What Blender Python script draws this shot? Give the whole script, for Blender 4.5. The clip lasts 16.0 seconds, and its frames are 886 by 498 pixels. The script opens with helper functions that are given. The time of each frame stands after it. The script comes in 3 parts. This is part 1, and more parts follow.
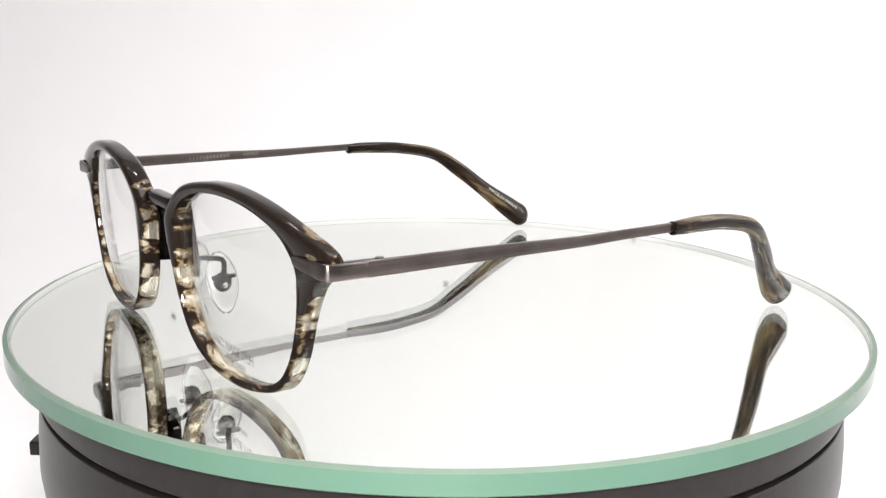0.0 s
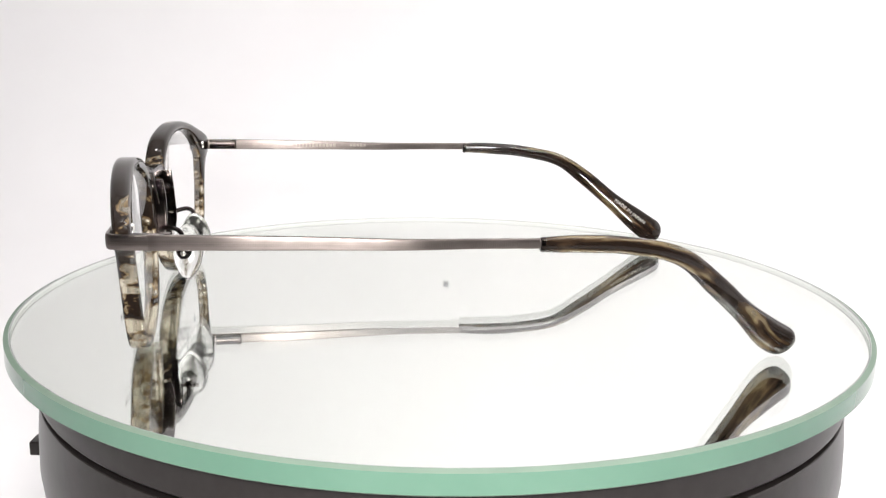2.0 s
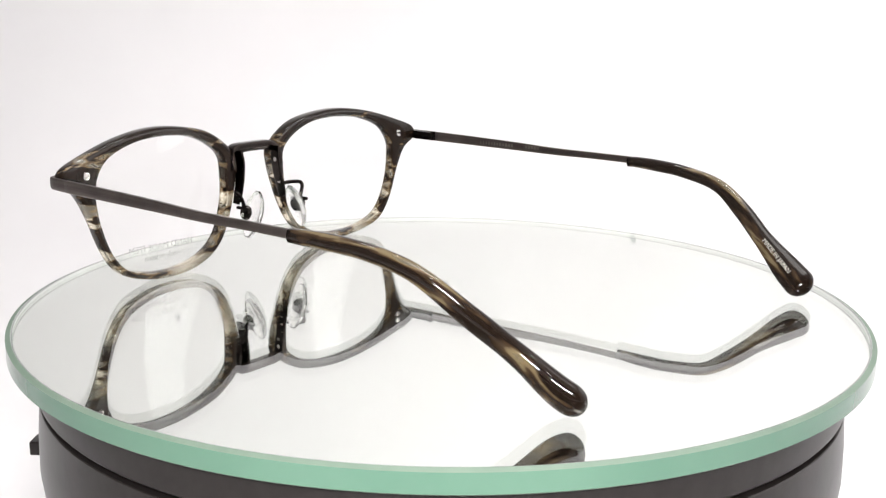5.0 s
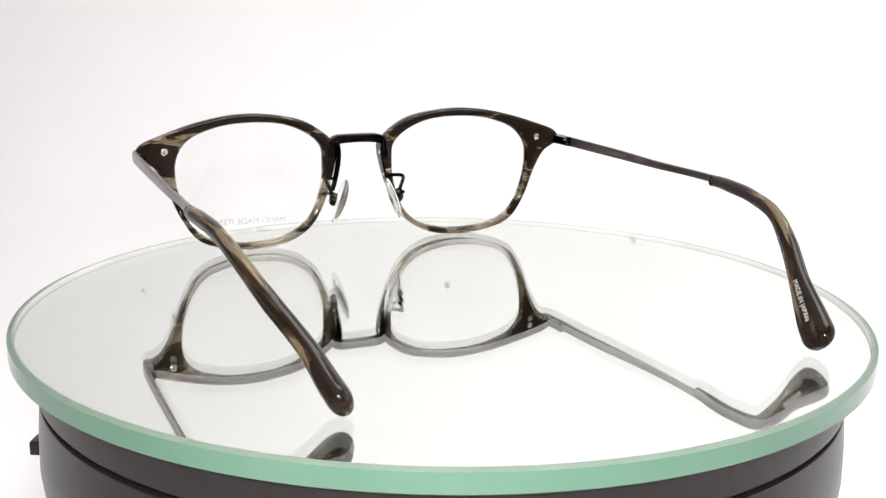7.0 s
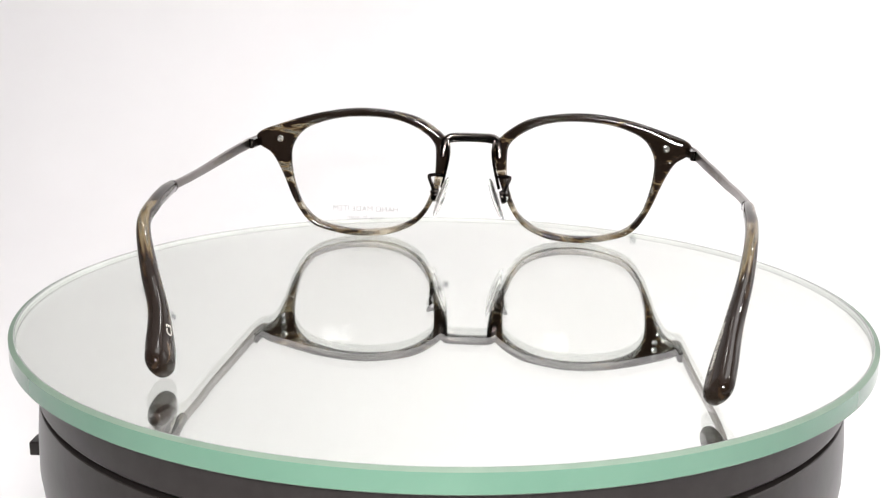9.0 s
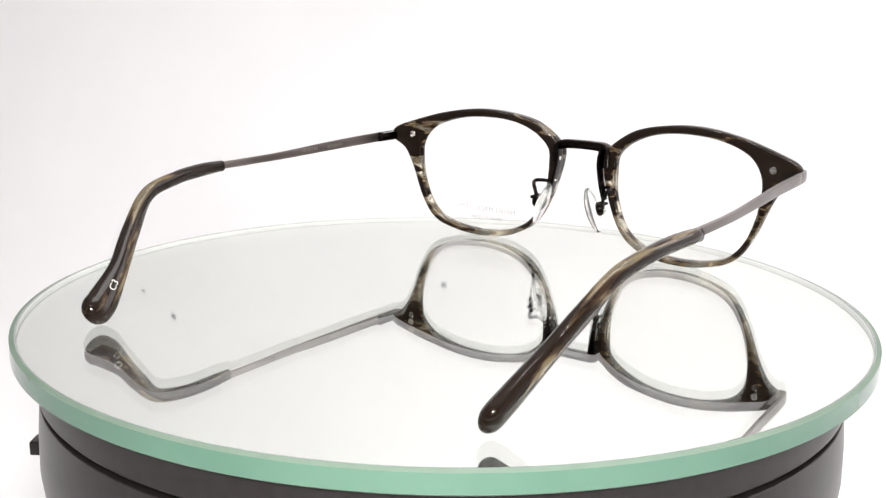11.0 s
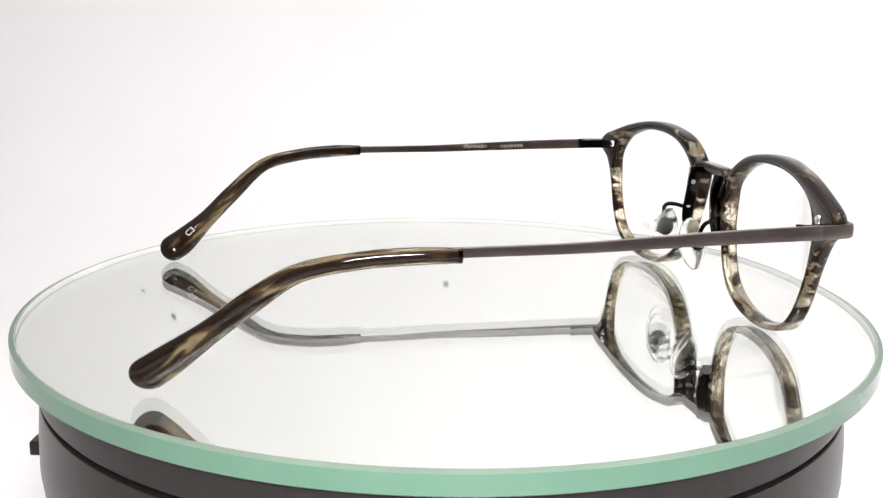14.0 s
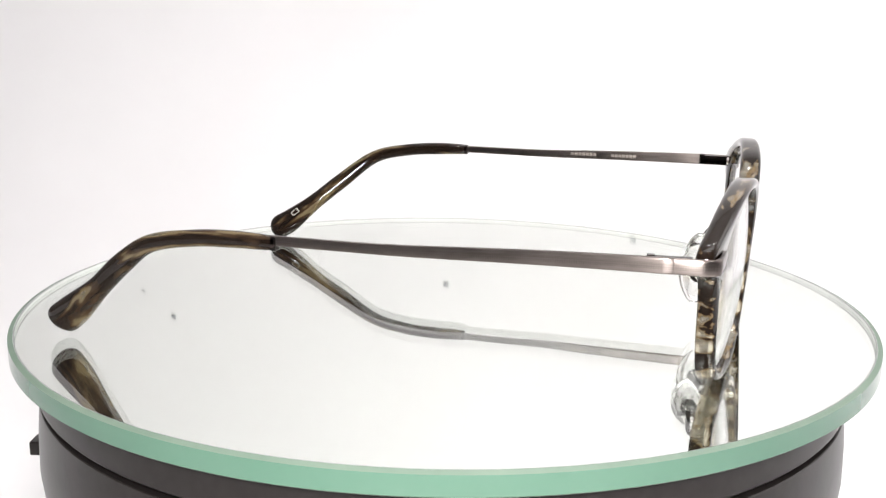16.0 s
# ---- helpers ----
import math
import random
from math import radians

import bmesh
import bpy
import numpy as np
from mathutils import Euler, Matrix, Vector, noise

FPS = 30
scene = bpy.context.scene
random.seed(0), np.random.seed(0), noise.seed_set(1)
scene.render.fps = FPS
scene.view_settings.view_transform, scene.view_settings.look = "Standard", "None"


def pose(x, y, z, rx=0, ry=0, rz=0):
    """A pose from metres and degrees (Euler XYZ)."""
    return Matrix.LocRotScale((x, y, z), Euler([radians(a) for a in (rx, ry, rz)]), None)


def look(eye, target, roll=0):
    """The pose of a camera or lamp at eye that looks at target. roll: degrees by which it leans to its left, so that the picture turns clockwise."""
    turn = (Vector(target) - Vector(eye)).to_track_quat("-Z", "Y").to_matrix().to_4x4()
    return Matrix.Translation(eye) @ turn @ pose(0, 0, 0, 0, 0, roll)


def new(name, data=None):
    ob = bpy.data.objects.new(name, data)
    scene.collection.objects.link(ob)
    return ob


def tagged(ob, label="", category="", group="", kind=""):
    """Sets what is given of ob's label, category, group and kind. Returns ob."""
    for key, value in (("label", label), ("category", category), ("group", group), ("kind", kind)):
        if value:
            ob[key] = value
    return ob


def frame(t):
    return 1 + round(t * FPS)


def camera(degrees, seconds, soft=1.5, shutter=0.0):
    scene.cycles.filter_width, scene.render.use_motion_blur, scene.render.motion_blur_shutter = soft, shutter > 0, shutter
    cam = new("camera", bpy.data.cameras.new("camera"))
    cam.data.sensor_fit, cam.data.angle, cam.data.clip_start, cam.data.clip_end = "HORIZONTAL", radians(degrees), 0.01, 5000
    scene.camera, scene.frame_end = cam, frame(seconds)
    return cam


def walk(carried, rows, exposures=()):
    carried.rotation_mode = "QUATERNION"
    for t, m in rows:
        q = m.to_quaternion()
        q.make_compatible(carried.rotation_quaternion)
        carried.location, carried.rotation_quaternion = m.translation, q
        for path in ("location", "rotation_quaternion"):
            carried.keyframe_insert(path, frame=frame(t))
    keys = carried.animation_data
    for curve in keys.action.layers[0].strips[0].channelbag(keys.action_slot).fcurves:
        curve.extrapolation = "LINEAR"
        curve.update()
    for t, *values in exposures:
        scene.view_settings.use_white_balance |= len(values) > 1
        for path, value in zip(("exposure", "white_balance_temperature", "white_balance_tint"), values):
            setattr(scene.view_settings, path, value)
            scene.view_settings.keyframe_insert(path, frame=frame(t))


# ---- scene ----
# A pair of eyeglasses turning on a mirrored glass turntable inside a white light tent.

# ---- camera ----
cam = camera(43.958, 16.0, soft=1.3)
EYE = Vector((0.0, -0.28925, 0.08104))
AIM = Vector((-0.0010387 * math.cos(radians(13.137)), math.cos(radians(13.137)), -math.sin(radians(13.137))))
VIEW = look(EYE, EYE + AIM, 0.884)
walk(cam, [(0.0, VIEW), (16.0, VIEW)], exposures=[(0.0, 0.0), (16.0, 0.0)])

# ---- light ----
world = bpy.data.worlds.new("room")
world.use_nodes = True
world.node_tree.nodes["Background"].inputs[0].default_value = (0.9, 0.92, 1.0, 1)
world.node_tree.nodes["Background"].inputs[1].default_value = 0.04
scene.world = world


def area_lamp(name, eye, target, sx, sy, watts, colour=(1, 1, 1)):
    data = bpy.data.lights.new(name, "AREA")
    data.shape, data.size, data.size_y, data.energy, data.color = "RECTANGLE", sx, sy, watts, colour
    ob = new(name, data)
    ob.matrix_world = look(eye, target)
    return ob


area_lamp("ceiling_panel", (0.14, 0.06, 0.61), (0.14, 0.06, 0), 0.9, 0.6, 0.35)
area_lamp("led_panel", (0.16, -0.06, 0.59), (0.10, 0.06, 0.0), 0.40, 0.24, 1.60, (1, 0.985, 0.965))
for x, y, w in ((-0.16, -0.46, 0.30), (-0.07, -0.46, 0.30), (0.02, -0.46, 0.30), (0.11, -0.46, 0.30), (0.34, -0.14, 0.36)):
    area_lamp("led_lamp", (x, y, 0.53), (x * 0.3, 0.12, 0.0), 0.014, 0.014, w, (1, 0.97, 0.93))
area_lamp("camera_lamp", (0.0, -0.31, 0.115), (0.0, 0.0, 0.03), 0.06, 0.015, 1.30, (1, 0.985, 0.965))
for x in (-0.16, -0.03, 0.10, 0.23, 0.36):
    area_lamp("led_strip", (x, 0.16, 0.58), (x, 0.30, 0.0), 0.035, 0.03, 0.21, (1, 0.985, 0.97))
area_lamp("side_lamp", (0.60, 0.20, 0.30), (-0.10, 0.50, 0.10), 0.35, 0.35, 1.05, (1, 0.985, 0.97))


# ---- materials ----
def material(name):
    m = bpy.data.materials.new(name)
    m.use_nodes = True
    nt = m.node_tree
    return m, nt, nt.nodes["Principled BSDF"]


def node(nt, kind, **values):
    n = nt.nodes.new(kind)
    for k, v in values.items():
        if k in n.inputs:
            n.inputs[k].default_value = v
    return n


def noise_node(nt, scale, detail=4.0, rough=0.55, stretch=None, warp=0.0, flow=False):
    tc = nt.nodes.new("ShaderNodeTexCoord")
    if flow:
        at = nt.nodes.new("ShaderNodeAttribute")
        at.attribute_name = "flow"
    mp = nt.nodes.new("ShaderNodeMapping")
    if stretch:
        mp.inputs["Scale"].default_value = stretch
    nt.links.new(at.outputs["Vector"] if flow else tc.outputs["Object"], mp.inputs["Vector"])
    n = node(nt, "ShaderNodeTexNoise", Scale=scale, Detail=detail, Roughness=rough, Distortion=warp)
    nt.links.new(mp.outputs[0], n.inputs["Vector"])
    return n


def ramp(nt, source, stops):
    r = nt.nodes.new("ShaderNodeValToRGB")
    el = r.color_ramp.elements
    while len(el) < len(stops):
        el.new(0.5)
    for e, (p, c) in zip(el, stops):
        e.position, e.color = p, (*c, 1) if len(c) == 3 else c
    nt.links.new(source, r.inputs[0])
    return r


def bump(nt, bsdf, height, strength, distance):
    b = node(nt, "ShaderNodeBump", Strength=strength, Distance=distance)
    nt.links.new(height, b.inputs["Height"])
    nt.links.new(b.outputs[0], bsdf.inputs["Normal"])


def math_node(nt, op, a, b=None, clamp=False):
    m = nt.nodes.new("ShaderNodeMath")
    m.operation, m.use_clamp = op, clamp
    for k, v in ((0, a), (1, b)):
        if v is None:
            continue
        if isinstance(v, (int, float)):
            m.inputs[k].default_value = v
        else:
            nt.links.new(v, m.inputs[k])
    return m.outputs[0]


def tortoise(name, scale, stretch, lo, hi, fade, flow, honey, pale, grain, through_share):
    """Dark brown acetate with honey and smoke streaks; the share of clear streaks grows downwards where fade is set."""
    m, nt, b = material(name)
    big = noise_node(nt, scale, 2.0, 0.5, stretch, 0.8, flow)
    fine = noise_node(nt, scale * 3.7, 3.0, 0.6, stretch, 0.4, flow)
    v = math_node(nt, "ADD", big.outputs["Fac"], math_node(nt, "MULTIPLY", math_node(nt, "SUBTRACT", fine.outputs["Fac"], 0.5), grain))
    if fade:
        tc = nt.nodes.new("ShaderNodeTexCoord")
        sep = nt.nodes.new("ShaderNodeSeparateXYZ")
        nt.links.new(tc.outputs["Object"], sep.inputs[0])
        drop = math_node(nt, "MULTIPLY", math_node(nt, "SUBTRACT", 0.026, sep.outputs["Z"]), fade)
        v = math_node(nt, "ADD", v, math_node(nt, "MINIMUM", math_node(nt, "MAXIMUM", drop, -0.045), 0.078))
    if fade:
        # the sheet is laminated: a dark layer in front, a thin one behind
        at = nt.nodes.new("ShaderNodeAttribute")
        at.attribute_name = "flow"
        lay = nt.nodes.new("ShaderNodeSeparateXYZ")
        nt.links.new(at.outputs["Vector"], lay.inputs[0])
        ahead = node(nt, "ShaderNodeMapRange")
        nt.links.new(lay.outputs["Y"], ahead.inputs["Value"])
        ahead.inputs["From Min"].default_value, ahead.inputs["From Max"].default_value, ahead.inputs["To Max"].default_value = 4.1, 4.9, 0.15
        behind = node(nt, "ShaderNodeMapRange")
        nt.links.new(lay.outputs["Y"], behind.inputs["Value"])
        behind.inputs["From Min"].default_value, behind.inputs["From Max"].default_value, behind.inputs["To Max"].default_value = 0.40, 0.08, 0.07
        v = math_node(nt, "SUBTRACT", math_node(nt, "SUBTRACT", v, ahead.outputs[0]), behind.outputs[0])
    if flow:
        # clearer along the edges of the sleeve, round its dark metal core
        at = nt.nodes.new("ShaderNodeAttribute")
        at.attribute_name = "flow"
        sep = nt.nodes.new("ShaderNodeSeparateXYZ")
        nt.links.new(at.outputs["Vector"], sep.inputs[0])
        edge = node(nt, "ShaderNodeMapRange")
        nt.links.new(math_node(nt, "ABSOLUTE", sep.outputs["Y"]), edge.inputs["Value"])
        edge.inputs["From Min"].default_value, edge.inputs["From Max"].default_value, edge.inputs["To Min"].default_value, edge.inputs["To Max"].default_value = 0.75, 1.5, -0.01, 0.09
        run = node(nt, "ShaderNodeMapRange")
        nt.links.new(sep.outputs["Z"], run.inputs["Value"])
        run.inputs["From Min"].default_value, run.inputs["From Max"].default_value, run.inputs["To Min"].default_value, run.inputs["To Max"].default_value = 34.0, 52.0, 1.0, 0.0
        v = math_node(nt, "ADD", v, math_node(nt, "MULTIPLY", edge.outputs[0], run.outputs[0]))
    col = ramp(nt, v, [(lo, (0.011, 0.007, 0.005)), ((lo + hi) / 2, (0.042, 0.026, 0.015)), (hi, honey), (hi + 0.085, pale)])
    nt.links.new(col.outputs[0], b.inputs["Base Color"])
    clear = ramp(nt, v, [((lo + hi) / 2, (0.0, 0.0, 0.0)), (hi + 0.03, (through_share,) * 3)])
    nt.links.new(clear.outputs[0], b.inputs["Transmission Weight"])
    b.inputs["Roughness"].default_value = 0.025
    b.inputs["IOR"].default_value = 1.5
    b.inputs["Specular IOR Level"].default_value = 0.22 if fade else 0.28
    dust = noise_node(nt, 900.0, 2.0)
    bump(nt, b, dust.outputs["Fac"], 0.04, 0.0004)
    return m


M_RIM = tortoise("tortoise_acetate", 200.0, (0.28, 0.85, 1.35), 0.50, 0.56, 5.5, False, (0.25, 0.175, 0.09), (0.86, 0.79, 0.65), 0.30, 0.84)
M_TIP = tortoise("tortoise_tip_acetate", 0.20, (1.0, 0.95, 0.18), 0.495, 0.635, 0.0, True, (0.29, 0.225, 0.125), (0.86, 0.80, 0.64), 0.20, 0.85)


def gunmetal(name, base, rough, engraved):
    m, nt, b = material(name)
    n = noise_node(nt, 400.0, 4.0, 0.6, (1, 0.2, 1))
    wear = noise_node(nt, 60.0, 4.0, 0.6)
    mixed = math_node(nt, "ADD", math_node(nt, "MULTIPLY", n.outputs["Fac"], 0.5), math_node(nt, "MULTIPLY", wear.outputs["Fac"], 0.5))
    col = ramp(nt, mixed, [(0.35, tuple(c * 0.7 for c in base)), (0.65, tuple(c * 1.25 for c in base))])
    nt.links.new(col.outputs[0], b.inputs["Base Color"])
    b.inputs["Metallic"].default_value = 1.0
    b.inputs["Roughness"].default_value = rough
    if engraved:
        # brushed lengthwise, so that highlights stretch across the strip
        brushed = node(nt, "ShaderNodeCombineXYZ", Z=1.0)
        nt.links.new(brushed.outputs[0], b.inputs["Tangent"])
        b.inputs["Anisotropic"].default_value = 0.95
        # milled beads in a band along the middle of the strip
        at = nt.nodes.new("ShaderNodeAttribute")
        at.attribute_name = "flow"
        sep = nt.nodes.new("ShaderNodeSeparateXYZ")
        nt.links.new(at.outputs["Vector"], sep.inputs[0])
        com = nt.nodes.new("ShaderNodeCombineXYZ")
        nt.links.new(sep.outputs["Y"], com.inputs[0])
        nt.links.new(sep.outputs["Z"], com.inputs[1])
        vo = node(nt, "ShaderNodeTexVoronoi", Scale=2.2, Randomness=0.12)
        nt.links.new(com.outputs[0], vo.inputs["Vector"])
        band = math_node(nt, "LESS_THAN", math_node(nt, "ABSOLUTE", sep.outputs["Y"]), 0.62)
        bump(nt, b, math_node(nt, "MULTIPLY", math_node(nt, "SUBTRACT", 0.6, vo.outputs["Distance"]), band), 0.05, 0.0003)
        # shade between the beads is put into the base colour
        gap_shade = math_node(nt, "SUBTRACT", 1.0, math_node(nt, "MULTIPLY", math_node(nt, "MULTIPLY", vo.outputs["Distance"], band), 0.45), True)
        shade = nt.nodes.new("ShaderNodeVectorMath")
        shade.operation = "SCALE"
        nt.links.new(col.outputs[0], shade.inputs[0])
        nt.links.new(gap_shade, shade.inputs["Scale"])
        nt.links.new(shade.outputs[0], b.inputs["Base Color"])
    else:
        bump(nt, b, n.outputs["Fac"], 0.1, 0.0002)
    return m


M_METAL = gunmetal("antique_gunmetal", (0.170, 0.145, 0.135), 0.285, True)
M_METAL_SMOOTH = gunmetal("smooth_gunmetal", (0.030, 0.025, 0.023), 0.12, False)
M_SILVER = gunmetal("bright_rivet_steel", (0.75, 0.73, 0.70), 0.15, False)


def clear_glass(name, tint, ior, rough=0.0):
    m, nt, b = material(name)
    n = noise_node(nt, 60.0, 2.0)
    r = ramp(nt, n.outputs["Fac"], [(0.35, (rough, rough, rough)), (0.75, (rough + 0.02, rough + 0.02, rough + 0.02))])
    nt.links.new(r.outputs[0], b.inputs["Roughness"])
    b.inputs["Base Color"].default_value = (*tint, 1)
    b.inputs["Transmission Weight"].default_value = 1.0
    b.inputs["IOR"].default_value = ior
    return m


M_LENS = clear_glass("lens_plastic", (0.99, 0.99, 0.985), 1.29)
M_PAD = clear_glass("clear_silicone", (0.99, 0.99, 0.98), 1.36, 0.16)


def mirror(name, tint, rough):
    """A silvered coating, very slightly uneven."""
    m, nt, b = material(name)
    n = noise_node(nt, 35.0, 3.0)
    r = ramp(nt, n.outputs["Fac"], [(0.3, (rough,) * 3), (0.8, (rough + 0.008,) * 3)])
    nt.links.new(r.outputs[0], b.inputs["Roughness"])
    b.inputs["Base Color"].default_value = (*tint, 1)
    b.inputs["Metallic"].default_value = 1.0
    return m


M_FACE = clear_glass("polished_glass_face", (0.985, 0.995, 0.985), 1.5)
M_MIRROR = mirror("silvered_back", (0.895, 0.915, 0.885), 0.0)


def plain(name, low, high, scale, rough, spec=0.5, relief=0.1, metal=0.0):
    m, nt, b = material(name)
    n = noise_node(nt, scale, 5.0)
    c = ramp(nt, n.outputs["Fac"], [(0.3, low), (0.7, high)])
    nt.links.new(c.outputs[0], b.inputs["Base Color"])
    b.inputs["Roughness"].default_value = rough
    b.inputs["Specular IOR Level"].default_value = spec
    b.inputs["Metallic"].default_value = metal
    if relief:
        bump(nt, b, n.outputs["Fac"], relief, 0.0005)
    return m


M_EDGE = plain("green_glass_edge", (0.077, 0.178, 0.122), (0.10, 0.205, 0.145), 30.0, 0.12, 0.8, 0.0)
# pale colour in place of the light reflected within the glass edge
M_EDGE_REFLECTION = plain("pale_inner_reflection", (0.42, 0.43, 0.42), (0.48, 0.49, 0.48), 60.0, 0.4, 0.5, 0.0)
M_LINE = plain("grey_edge_line", (0.13, 0.14, 0.135), (0.17, 0.18, 0.175), 60.0, 0.5, 0.3, 0.0)
M_BEVEL = plain("ground_glass_bevel", (0.13, 0.185, 0.145), (0.16, 0.215, 0.17), 90.0, 0.5, 0.25, 0.0)
M_BASE = plain("black_satin_plastic", (0.016, 0.013, 0.0125), (0.022, 0.0185, 0.018), 300.0, 0.32, 0.24, 0.05)
M_GROOVE = plain("groove_rubber", (0.006, 0.006, 0.006), (0.010, 0.010, 0.010), 300.0, 0.6, 0.3, 0.0)
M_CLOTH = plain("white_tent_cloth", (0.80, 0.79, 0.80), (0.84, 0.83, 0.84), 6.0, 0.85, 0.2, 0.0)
# darkened copy of the tent cloth, so less light comes from the left
M_CLOTH_DARKENED = plain("darkened_left_cloth", (0.30, 0.29, 0.285), (0.35, 0.34, 0.335), 6.0, 0.85, 0.2, 0.0)
M_GREY = plain("dark_front_panel", (0.055, 0.054, 0.055), (0.075, 0.073, 0.073), 8.0, 0.9, 0.2, 0.0)
M_PRINT = plain("white_print", (0.42, 0.40, 0.37), (0.52, 0.50, 0.46), 500.0, 0.5, 0.3, 0.0)
M_LENSPRINT = plain("grey_lens_print", (0.15, 0.14, 0.14), (0.20, 0.19, 0.19), 500.0, 1.0, 0.0, 0.0)
M_LENSPRINT.node_tree.nodes["Principled BSDF"].inputs["Alpha"].default_value = 0.20
M_FAINT = plain("worn_size_print", (0.20, 0.175, 0.16), (0.25, 0.22, 0.20), 700.0, 0.5, 0.3, 0.0, 1.0)
M_FAINT_STAIN = plain("faint_grey_stain", (0.48, 0.49, 0.50), (0.60, 0.60, 0.61), 400.0, 0.9, 0.2, 0.0)
M_STAIN = plain("grey_stain", (0.18, 0.19, 0.21), (0.32, 0.33, 0.35), 400.0, 0.9, 0.2, 0.0)


# ---- mesh helpers ----
from mathutils.bvhtree import BVHTree


def part(name, bm, mats, parent, label="", sharp=38, smooth=True):
    bmesh.ops.recalc_face_normals(bm, faces=bm.faces)
    me = bpy.data.meshes.new(name)
    bm.to_mesh(me)
    bm.free()
    for m in mats if isinstance(mats, (list, tuple)) else [mats]:
        me.materials.append(m)
    if smooth:
        me.shade_smooth()
        me.set_sharp_from_angle(angle=radians(sharp))
    ob = new(name, me)
    if parent:
        ob.parent = parent
    if label:
        ob["label"] = label
    return ob


def spline(points, steps, closed=False):
    """Catmull-Rom curve through control points of any dimension."""
    p = np.array(points, float)
    n = len(p)
    out = []
    for i in range(n if closed else n - 1):
        if closed:
            a, b, c, d = p[i - 1], p[i], p[(i + 1) % n], p[(i + 2) % n]
        else:
            a, b, c, d = p[max(i - 1, 0)], p[i], p[i + 1], p[min(i + 2, n - 1)]
        for k in range(steps):
            t = k / steps
            out.append(0.5 * (2 * b + (c - a) * t + (2 * a - 5 * b + 4 * c - d) * t * t + (3 * b - a - 3 * c + d) * t ** 3))
    if not closed:
        out.append(p[-1])
    return np.array(out)


def sweep(bm, rows, side, n=16, power=2.6, round_start=0.0, round_end=0.0):
    """A closed body along rows of (x, y, z, width along side, height, twist degrees), with rounded ends."""
    rows = [np.array(r, float) for r in rows]

    def cap(a, b, length, k):
        d = a[:3] - b[:3]
        d /= np.linalg.norm(d)
        res = []
        for j in range(1, k + 1):
            w = j / k * math.pi / 2
            r = a.copy()
            r[:3] = a[:3] + d * length * math.sin(w)
            r[3:5] = a[3:5] * max(math.cos(w), 0.04)
            res.append(r)
        return res

    if round_start:
        rows = cap(rows[0], rows[1], round_start, 6)[::-1] + rows
    if round_end:
        rows = rows + cap(rows[-1], rows[-2], round_end, 6)
    side = Vector(side)
    rings = []
    flow = bm.verts.layers.float_vector.get("flow") or bm.verts.layers.float_vector.new("flow")
    run = 0.0
    for i, r in enumerate(rows):
        run += float(np.linalg.norm(r[:3] - rows[i - 1][:3])) if i else 0.0
        a, b = rows[max(i - 1, 0)], rows[min(i + 1, len(rows) - 1)]
        t = Vector(b[:3] - a[:3]).normalized()
        s = (side - t * side.dot(t)).normalized()
        u = t.cross(s)
        tw = Matrix.Rotation(radians(r[5]), 3, t)
        s, u = tw @ s, tw @ u
        ring = []
        for k in range(n):
            w = 2 * math.pi * k / n
            c, q = math.cos(w), math.sin(w)
            p, h = math.copysign(abs(c) ** (2 / power), c) * r[3] / 2, math.copysign(abs(q) ** (2 / power), q) * r[4] / 2
            v = bm.verts.new(Vector(r[:3]) + s * p + u * h)
            v[flow] = (p, h, run)
            ring.append(v)
        rings.append(ring)
    for a, b in zip(rings, rings[1:]):
        for k in range(n):
            bm.faces.new((a[k], a[(k + 1) % n], b[(k + 1) % n], b[k]))
    bm.faces.new(rings[0])
    bm.faces.new(rings[-1])
    return bm


def lathe(bm, profile, n=128, slots=None, closed=False):
    """Turns a profile of (radius, z) about the z axis; slots gives the material slot of each band."""
    rings = [[bm.verts.new((r * math.cos(2 * math.pi * k / n), r * math.sin(2 * math.pi * k / n), z)) for k in range(n)] if r > 1e-7 else [bm.verts.new((0, 0, z))] for r, z in profile]
    for i in range(len(rings) - 1):
        a, b = rings[i], rings[i + 1]
        for k in range(n):
            j = (k + 1) % n
            if len(a) == 1:
                f = bm.faces.new((a[0], b[k], b[j]))
            elif len(b) == 1:
                f = bm.faces.new((a[k], a[j], b[0]))
            else:
                f = bm.faces.new((a[k], a[j], b[j], b[k]))
            f.material_index = slots[i] if slots else 0
    return bm


def block(bm, centre, size, bevel=0.0, turn=None):
    r = bmesh.ops.create_cube(bm, size=1.0)
    m = Matrix.Translation(centre) @ (turn or Matrix.Identity(4)) @ Matrix.Diagonal((*size, 1))
    bmesh.ops.transform(bm, matrix=m, verts=r["verts"])
    if bevel:
        es = {e for v in r["verts"] for e in v.link_edges}
        bmesh.ops.bevel(bm, geom=list(es), offset=bevel, segments=3, profile=0.6, affect="EDGES")
    return bm


